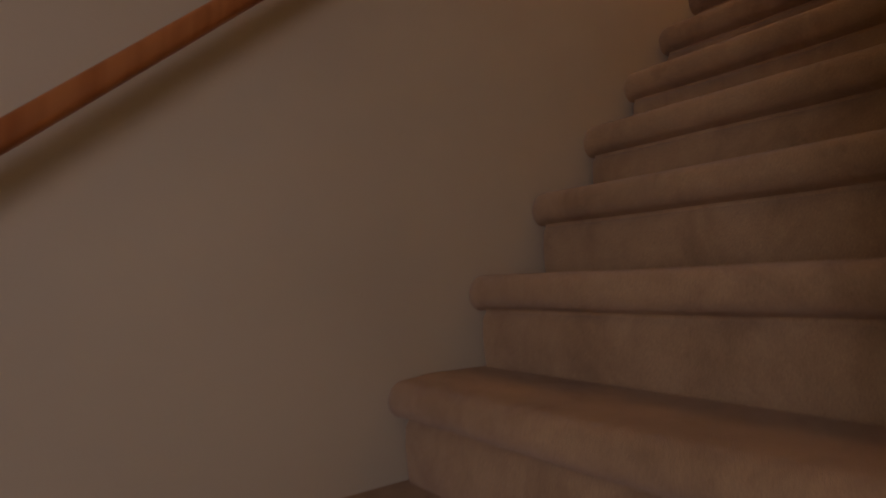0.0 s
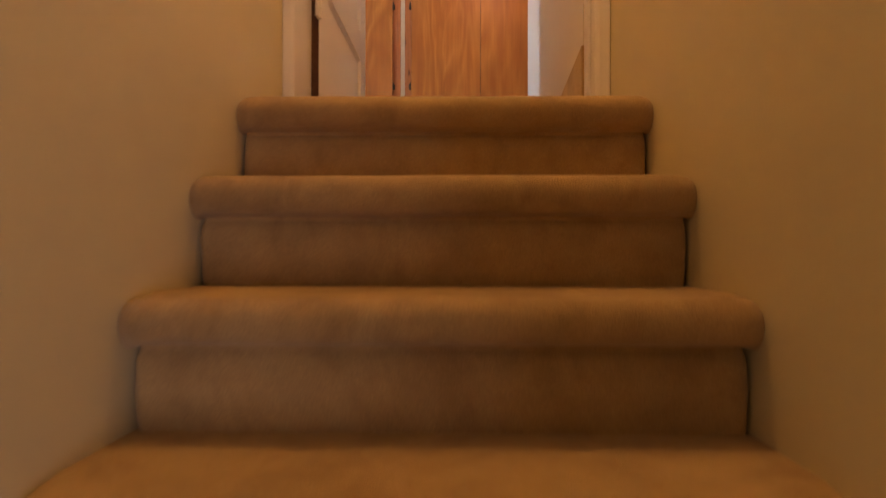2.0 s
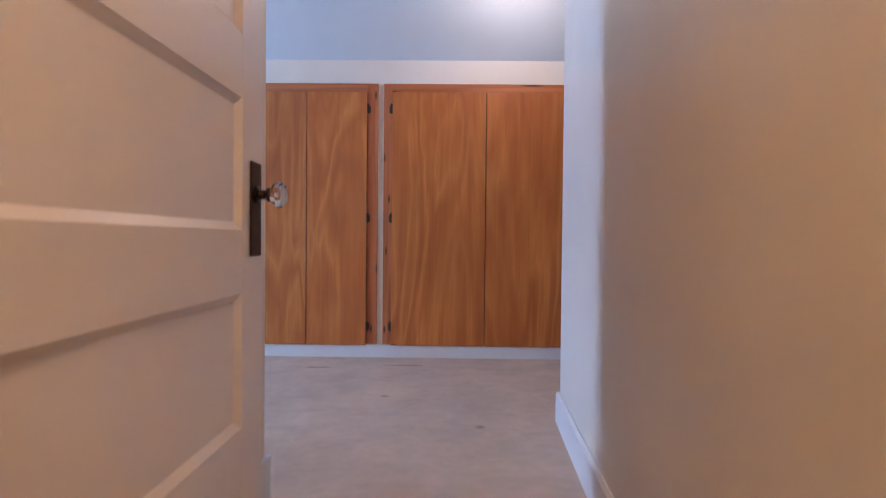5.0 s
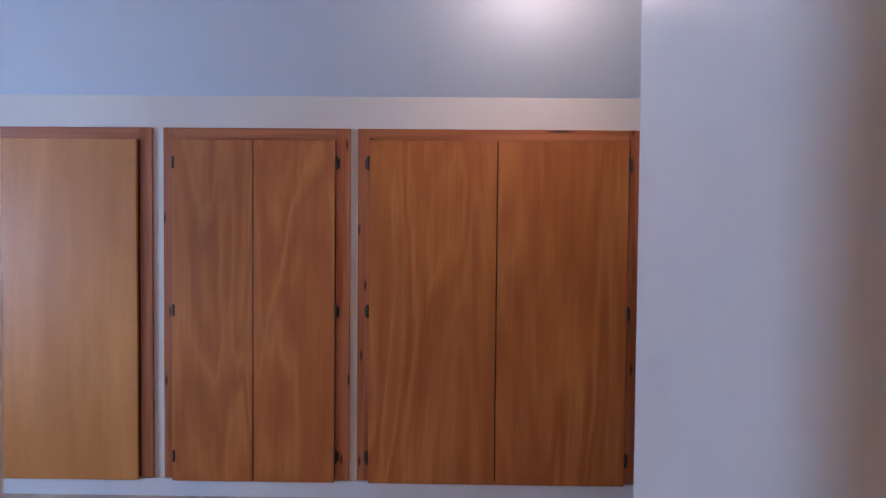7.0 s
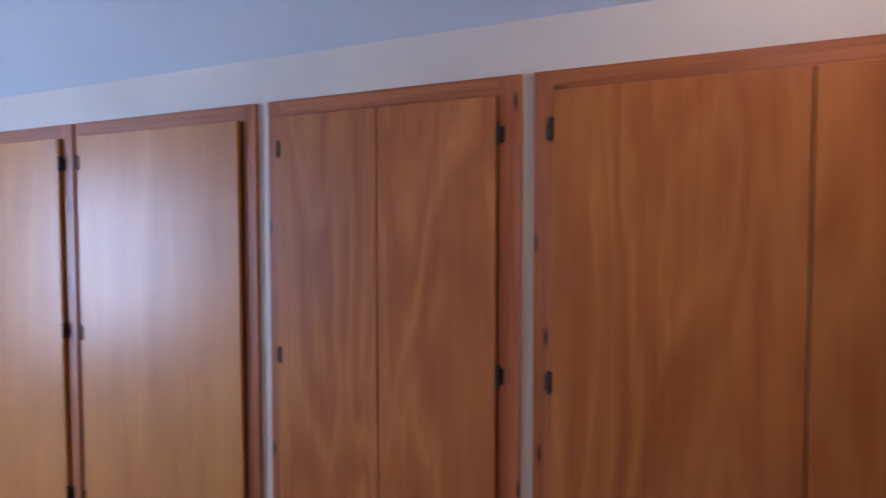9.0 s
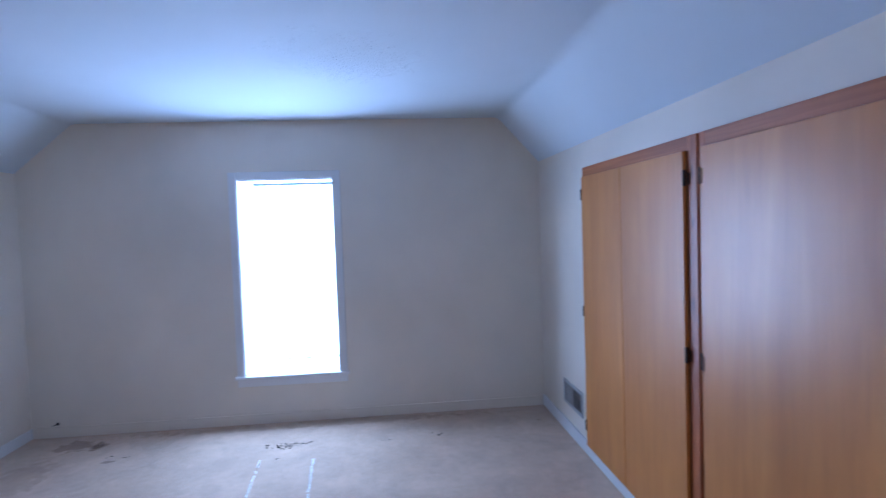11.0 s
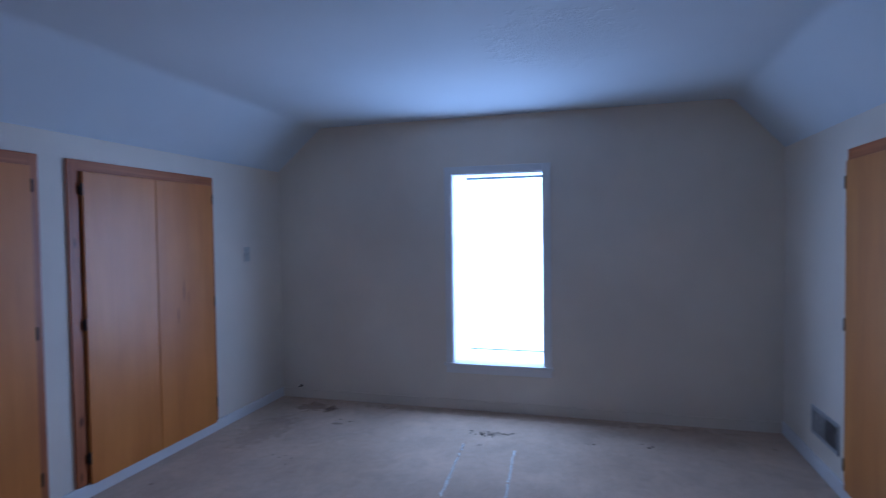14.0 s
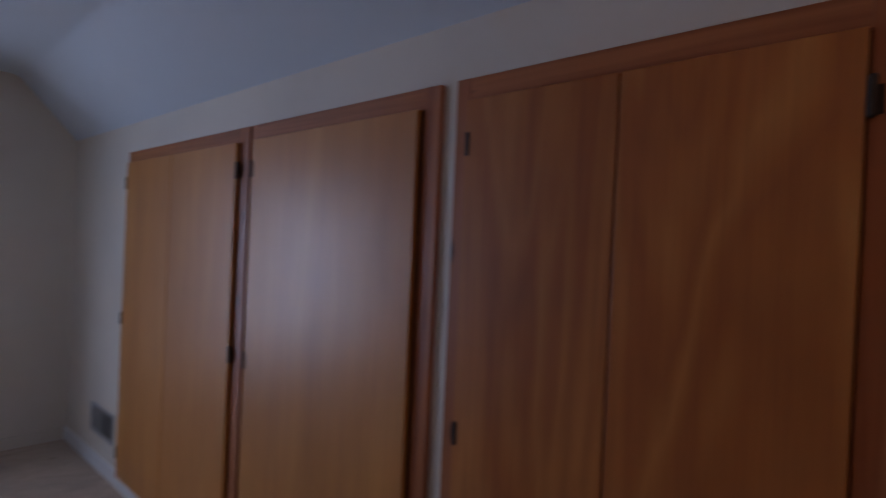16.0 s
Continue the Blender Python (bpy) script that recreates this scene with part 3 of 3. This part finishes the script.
for side in (-1, 1):
    y0 = 0.0 if side < 0 else DT
    bm = B(DL - 0.085, min(y0, y0 + side * 0.005), KZ - 0.134, DL - 0.024, max(y0, y0 + side * 0.005), KZ + 0.070, 0.003)
    plate = doorpart("lock_plate", bm, M_BRONZE, "dark bronze lock plate")
    turn = Matrix.Translation((DL - 0.056, y0 + side * 0.005, KZ)) @ Matrix.Rotation(-side * math.pi / 2, 4, "X")
    bm = lathe(bmesh.new(), [(0.019, 0), (0.019, 0.004), (0.011, 0.008), (0.009, 0.020), (0.016, 0.027), (0.016, 0.031)], turn, 20)
    doorpart("knob_shank", bm, M_BRONZE, "dark bronze shank", True)
    bm = lathe(bmesh.new(), [(0.013, 0.0312), (0.022, 0.037), (0.028, 0.047), (0.028, 0.055), (0.020, 0.063), (0.013, 0.065)], turn, 12)
    doorpart("knob", bm, M_GLASS, "clear faceted glass knob")
doorpart("latch_plate", B(DL, 0.006, KZ - 0.08, DL + 0.0015, DT - 0.006, KZ + 0.08), M_BRONZE, "dark latch plate")
# thin dark strip colours the leaf edge as the shaded hinge gap
doorpart("hinge_edge", B(-0.0012, 0.0008, 0.002, 0.0, DT - 0.001, DH - 0.002), M_DARK, "dark strip painted as the shade of the hinge gap")
for hz in (0.37, 1.60):
    bm = bmesh.new()
    for i in range(3):
        lathe(bm, [(0.0065, 0.0), (0.0065, 0.031)], Matrix.Translation((-0.005, -0.004, hz + 0.0325 * i)), 10)
    lathe(bm, [(0.004, 0), (0.007, 0.003), (0.003, 0.010)], Matrix.Translation((-0.005, -0.004, hz + 0.096)), 10)
    box(bm, -0.030, -0.003, hz, 0.002, 0.004, hz + 0.096)
    doorpart("hinge", bm, M_TRIM, "hinge painted over white")

# ---- baseboards ----
bb = [(0, 0), (0, 0.135), (-0.006, 0.135), (-0.016, 0.125), (-0.016, 0)]
dx, dy = (XR1 - XR0), (YR1 - YR0)
ln = math.hypot(dx, dy)
nx_, ny_ = -dy / ln, dx / ln
bm = bmesh.new()
ya = YST + 0.05
A_, B_ = Vector((xr(ya), ya)), Vector((XR1, YR1 + 0.016))
lo, hi = [], []
for u, z in bb:
    lo.append(bm.verts.new((A_.x - nx_ * u, A_.y - ny_ * u, z)))
    hi.append(bm.verts.new((B_.x - nx_ * u, B_.y - ny_ * u, z)))
lo = [v for v in lo]
for v, (u, z) in zip(lo, bb):
    v.co = Vector((A_.x + nx_ * -u, A_.y, z))
for v, (u, z) in zip(hi, bb):
    v.co = Vector((B_.x + nx_ * -u, B_.y, z))
for j in range(5):
    bm.faces.new((lo[j], lo[(j + 1) % 5], hi[(j + 1) % 5], hi[j]))
bm.faces.new(lo[::-1])
bm.faces.new(hi)
bmesh.ops.recalc_face_normals(bm, faces=bm.faces[:])
solid("baseboard", bm, M_BASE, "white painted baseboard in the passage", "baseboard", "structure")
bm = bmesh.new()
ends = []
for y in (YR0 + 0.006, YST + 0.05):
    lift = 0.056 * max(0.0, (YST - y) / (YST - YR0))
    ends.append([bm.verts.new((xr(y) + 0.4 * u, y, lift + z)) for u, z in bb])
for j in range(5):
    bm.faces.new((ends[0][j], ends[0][(j + 1) % 5], ends[1][(j + 1) % 5], ends[1][j]))
bm.faces.new(ends[0][::-1])
bm.faces.new(ends[1])
bmesh.ops.recalc_face_normals(bm, faces=bm.faces[:])
solid("baseboard", bm, M_PASSAGE, "baseboard painted like the passage wall", "baseboard", "structure")
solid("baseboard", B(XL, YST + 0.06, 0.0, XL + 0.016, YLE + 0.016, 0.135, 0.003), M_BASE, "white painted baseboard end", "baseboard", "structure")
solid("baseboard", B(1.0, YR1, 0.0, XE, YR1 + 0.016, 0.135, 0.003), M_BASE, "white painted baseboard", "baseboard", "structure")
solid("baseboard", B(XW, YF - 0.015, 0.0, XE, YF, 0.088, 0.003), M_BASE, "white painted baseboard under the closets", "baseboard", "structure")
solid("baseboard", B(XW, YN, 0.0, XL - 0.13, YN + 0.015, 0.078, 0.003), M_BASE, "white painted baseboard under the closets", "baseboard", "structure")
solid("baseboard", B(XW, YN + 0.016, 0.0, XW + 0.013, YF - 0.016, 0.080, 0.003), M_WHITE, "baseboard painted like the wall", "baseboard", "structure")


# ---- built-in closets ----
def closet(label, x0, x1, z0, z1, plane, out, seams, stiles, rail_h, wood, hinge_z, group, catch=(), gaps=(0.0, 0.0), first_hinged=True):
    """A shallow built-in: face frame on the wall, overlay plywood doors, hinges. out: +1 if the face looks to +y."""
    c = thing("closet", ((x0 + x1) / 2, plane, z0), label, "closet", group)
    fy = plane + out * 0.016                          # face of the frame
    dy0, dy1 = fy + out * 0.001, fy + out * 0.019     # back and face of the doors
    def slab(xa, ya, za, xb, yb, zb, bev=0.0015):
        return B(min(xa, xb), min(ya, yb), za, max(xa, xb), max(ya, yb), zb, bev)
    sl, sr = stiles
    part("stile", slab(x0, plane, z0, x0 + sl, fy, z1), M_PINE, c)
    part("stile", slab(x1 - sr, plane, z0, x1, fy, z1), M_PINE, c)
    part("top_rail", slab(x0 + sl, plane, z1 - rail_h, x1 - sr, fy - out * 0.0008, z1), M_PINE_RAIL, c)
    # flat dark sheet in place of shaded depth behind the door gaps
    part("back", slab(x0 + sl, plane, z0, x1 - sr, plane + out * 0.004, z1 - rail_h, 0), M_DARK, c, "dark sheet standing for the shade inside the closet")
    xs = [x0 + sl + gaps[0]] + list(seams) + [x1 - sr - gaps[1]]
    last = len(xs) - 2
    for i, (xa, xb) in enumerate(zip(xs, xs[1:])):
        gap = 0.0027
        d = part("door", slab(xa + gap, dy0, z0 - 0.006, xb - gap, dy1, z1 - rail_h - 0.002, 0.002), wood, c)
        side = None
        if i == 0:
            side = xa
            s = -1
        elif i == last:
            side = xb
            s = 1
        if side is None or (i == 0 and not first_hinged):
            continue
        for hz in hinge_z:
            bm = bmesh.new()
            lathe(bm, [(0.0055, 0), (0.0075, 0.004), (0.0075, 0.064), (0.0055, 0.068)], Matrix.Translation((side + s * 0.0045, dy1 - out * 0.003, hz - 0.031)), 10)
            box(bm, min(side + s * 0.004, side + s * 0.020), min(fy, fy + out * 0.002), hz - 0.024, max(side + s * 0.004, side + s * 0.020), max(fy, fy + out * 0.002), hz + 0.024)
            part("hinge", bm, M_HINGE, d)
    for hx, hz in catch:
        part("catch_plate", slab(hx - 0.006, dy1, hz - 0.03, hx + 0.006, dy1 + out * 0.003, hz + 0.03, 0.0008), M_HINGE if not first_hinged else M_BRASS, c, "small dark metal plate" if not first_hinged else "small brown metal plate")
    return c


FARZ = (1.698, 0.956, 0.215)
closet("closet with two dark orange fir plywood doors", -0.961, -0.018, 0.094, 1.874, YF, -1, [-0.501], (0.046, 0.071), 0.060, M_FIR, FARZ, "closets in the far knee wall", catch=[(-0.903, z) for z in FARZ], first_hinged=False)
closet("wide closet with two dark orange fir plywood doors", 0.021, 1.436, 0.094, 1.874, YF, -1, [0.720], (0.058, 0.064), 0.060, M_FIR, FARZ, "closets in the far knee wall")
closet("closet with two honey plywood doors beside the vent", -3.341, -2.036, 0.094, 1.874, YF, -1, [-2.733], (0.026, 0.066), 0.060, M_BIRCH, FARZ, "closets in the far knee wall", gaps=(0.0, 0.004))
solid("trim", B(-2.036, YF - 0.006, 0.094, -2.012, YF, 1.874), M_PINE, "narrow recessed pine strip between two closets", "trim", "structure")
closet("closet with broad honey plywood doors", -2.012, -1.019, 0.094, 1.874, YF, -1, [], (0.030, 0.061), 0.060, M_BIRCH, FARZ, "closets in the far knee wall", catch=[(-1.970, 1.698), (-1.970, 0.956)], gaps=(0.0, 0.005))
NZ = (1.735, 0.98, 0.225)
closet("closet with two honey plywood doors beside the switch", -3.492, -2.321, 0.082, 1.902, YN, 1, [-2.920], (0.036, 0.070), 0.062, M_BIRCH_MARKED, NZ, "closets in the near knee wall", gaps=(0.0, 0.005))
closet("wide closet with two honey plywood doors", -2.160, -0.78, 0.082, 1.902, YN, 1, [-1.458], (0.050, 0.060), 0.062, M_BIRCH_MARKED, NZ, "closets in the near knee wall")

# ---- window ----
win = thing("window_1", (XW, (WY0 + WY1) / 2, WZ0), "tall narrow window glaring with daylight in a white frame", "window", kind="structure")
CW = 0.055
part("casing", B(XW, WY0 - CW, WZ0 - 0.02, XW + 0.012, WY0 + 0.004, WZ1 + CW, 0.003), M_BASE, win)
part("casing", B(XW, WY1 - 0.004, WZ0 - 0.02, XW + 0.012, WY1 + CW, WZ1 + CW, 0.003), M_BASE, win)
part("casing", B(XW, WY0 + 0.004, WZ1 - 0.004, XW + 0.012, WY1 - 0.004, WZ1 + CW, 0.003), M_BASE, win)
part("sill", B(XW - 0.02, WY0 - CW - 0.015, WZ0 - 0.024, XW + 0.035, WY1 + CW + 0.015, WZ0, 0.004), M_BASE, win)
part("apron", B(XW, WY0 - CW, WZ0 - 0.085, XW + 0.012, WY1 + CW, WZ0 - 0.025, 0.003), M_BASE, win)
part("jamb", B(XW - 0.118, WY0, WZ0, XW, WY0 + 0.012, WZ1), M_BASE, win)
part("jamb", B(XW - 0.118, WY1 - 0.012, WZ0, XW, WY1, WZ1), M_BASE, win)
part("head", B(XW - 0.118, WY0 + 0.012, WZ1 - 0.012, XW, WY1 - 0.012, WZ1), M_BASE, win)
pane = part("pane", B(XW - 0.112, WY0 + 0.012, WZ0, XW - 0.108, WY1 - 0.012, WZ1 - 0.012), M_PANE, win)
pane.visible_shadow = False

blind = thing("window_blind", (XW - 0.05, 1.95, WZ1 - 0.05), "pale blind in the window, washed out by daylight", "window blind")
BX, BY0, BY1 = XW - 0.055, 1.632, WY1 - 0.013
part("headrail", B(BX - 0.012, BY0, 1.902, BX + 0.012, BY1, 1.920, 0.003), M_BLIND, blind)
part("bracket", B(BX - 0.015, BY0 - 0.007, 1.898, BX + 0.015, BY0, 1.928, 0.002), M_BLIND, blind)
part("bracket", B(BX - 0.015, BY1 + 0.0002, 1.898, BX + 0.015, BY1 + 0.0008, 1.928), M_BLIND, blind)
for i in range(5):
    part("slat", B(BX - 0.011, BY0 + 0.012, 1.896 - i * 0.011, BX + 0.011, BY1 - 0.012, 1.8975 - i * 0.011), M_SLAT, blind)
part("bottom_rail", B(BX - 0.010, BY0 + 0.010, 0.496, BX + 0.010, BY1, 0.504, 0.002), M_BLIND, blind)
part("cord", B(BX + 0.012, BY0 + 0.055, 1.790, BX + 0.014, BY0 + 0.057, 1.902), M_BLIND, blind)

# ---- small fixtures ----
vent = thing("wall_vent", (-3.66, YF, 0.20), "grey metal wall register beside the closet", "vent")
VX0, VX1, VZ0, VZ1 = -3.857, -3.459, 0.205, 0.380
bm = B(VX0, YF - 0.008, VZ0, VX1, YF, VZ0 + 0.022, 0.002)
box(bm, VX0, YF - 0.008, VZ1 - 0.022, VX1, YF, VZ1, 0.002)
box(bm, VX0, YF - 0.008, VZ0 + 0.022, VX0 + 0.022, YF, VZ1 - 0.022, 0.002)
box(bm, VX1 - 0.022, YF - 0.008, VZ0 + 0.022, VX1, YF, VZ1 - 0.022, 0.002)
part("frame", bm, M_GREY, vent)
part("backing", B(VX0 + 0.02, YF - 0.002, VZ0 + 0.02, VX1 - 0.02, YF - 0.0005, VZ1 - 0.02), M_BLACK, vent, "dark duct opening")
part("damper", B(VX0 + 0.022, YF - 0.0045, VZ0 + 0.022, (VX0 + VX1) / 2, YF - 0.0022, VZ1 - 0.022), M_GREY, vent, "closed pale damper plate")
for i in range(14):
    x = VX0 + 0.034 + i * (VX1 - VX0 - 0.068) / 13
    bm = bmesh.new()
    prism(bm, [(x - 0.0012, YF - 0.009), (x + 0.0012, YF - 0.009), (x + 0.0012, YF - 0.0047), (x - 0.0012, YF - 0.0047)], "z", VZ0 + 0.022, VZ1 - 0.022)
    part("slat", bm, M_GREY, vent)

sw = thing("light_switch", (-3.906, YN, 1.311), "ivory light switch plate on the white wall", "light switch")
part("plate", B(-3.944, YN, 1.256, -3.868, YN + 0.006, 1.374, 0.003), M_PLATE, sw)
part("toggle", B(-3.911, YN + 0.006, 1.305, -3.901, YN + 0.018, 1.328, 0.002), M_PLATE, sw)
part("screw", lathe(bmesh.new(), [(0.003, 0), (0.003, 0.0015)], Matrix.Translation((-3.906, YN + 0.006, 1.352)) @ Matrix.Rotation(-math.pi / 2, 4, "X"), 8), M_GREY, sw)
part("screw", lathe(bmesh.new(), [(0.003, 0), (0.003, 0.0015)], Matrix.Translation((-3.906, YN + 0.006, 1.278)) @ Matrix.Rotation(-math.pi / 2, 4, "X"), 8), M_GREY, sw)

stub = thing("cable_stub", (XW, 0.081, 0.105), "short black cable stub in the window wall", "cable")
bm = lathe(bmesh.new(), [(0.012, 0), (0.012, 0.003), (0.0045, 0.005), (0.0045, 0.03)], Matrix.Translation((XW, 0.081, 0.105)) @ Matrix.Rotation(math.pi / 2, 4, "Y"), 10)
prism(bm, [(0.083, 0.101), (0.060, 0.098), (0.059, 0.102), (0.083, 0.107)], "x", XW + 0.026, XW + 0.033)
part("cable", bm, M_BLACK, stub)

# two dotted rows of sunlight on the carpet, built as flat white chips
for y0, y1, xa, xb in LINES:
    bm = bmesh.new()
    n = 46
    for i in range(n):
        u = i / (n - 1)
        if rng.random() < 0.06:
            continue
        x = xa + (xb - xa) * u + rng.uniform(-0.003, 0.003)
        y = y0 + (y1 - y0) * u + rng.uniform(-0.003, 0.003)
        w, l = rng.uniform(0.008, 0.013), rng.uniform(0.007, 0.011)
        pts = [(x + l * math.cos(a) * rng.uniform(0.75, 1.1), y + w * math.sin(a) * rng.uniform(0.75, 1.1)) for a in [2 * math.pi * j / 7 for j in range(7)]]
        prism(bm, pts, "z", -0.001, 0.0025)
    solid("sunlight_dots", bm, M_SUNDOT, "dotted line of sunlight on the carpet, modelled as pale dots", "residue", "stuff")


# dark crumbs trodden into the carpet
def crumbs(cx, cy, rx, ry, count, big):
    bm = bmesh.new()
    for _ in range(count):
        x, y = cx + rng.gauss(0, rx), cy + rng.gauss(0, ry)
        r = 0.8 * big * rng.uniform(0.35, 1.0)
        pts = [(x + r * 0.7 * math.cos(a) * rng.uniform(0.6, 1.2), y + r * math.sin(a) * rng.uniform(0.6, 1.2)) for a in [2 * math.pi * j / 6 for j in range(6)]]
        prism(bm, pts, "z", -0.001, rng.uniform(0.002, 0.005))
    solid("debris", bm, M_CRUMB, "dark crumbs trodden into the carpet", "debris", "stuff")


crumbs(-3.88, 1.86, 0.028, 0.050, 26, 0.013)
crumbs(-3.92, 1.99, 0.014, 0.045, 14, 0.012)
crumbs(-3.90, 2.98, 0.035, 0.018, 4, 0.016)
crumbs(-3.67, 1.88, 0.006, 0.006, 2, 0.010)
crumbs(-3.86, 2.62, 0.010, 0.030, 4, 0.009)
crumbs(-3.13, 0.66, 0.05, 0.06, 5, 0.010)
crumbs(-3.90, 0.76, 0.03, 0.05, 7, 0.011)
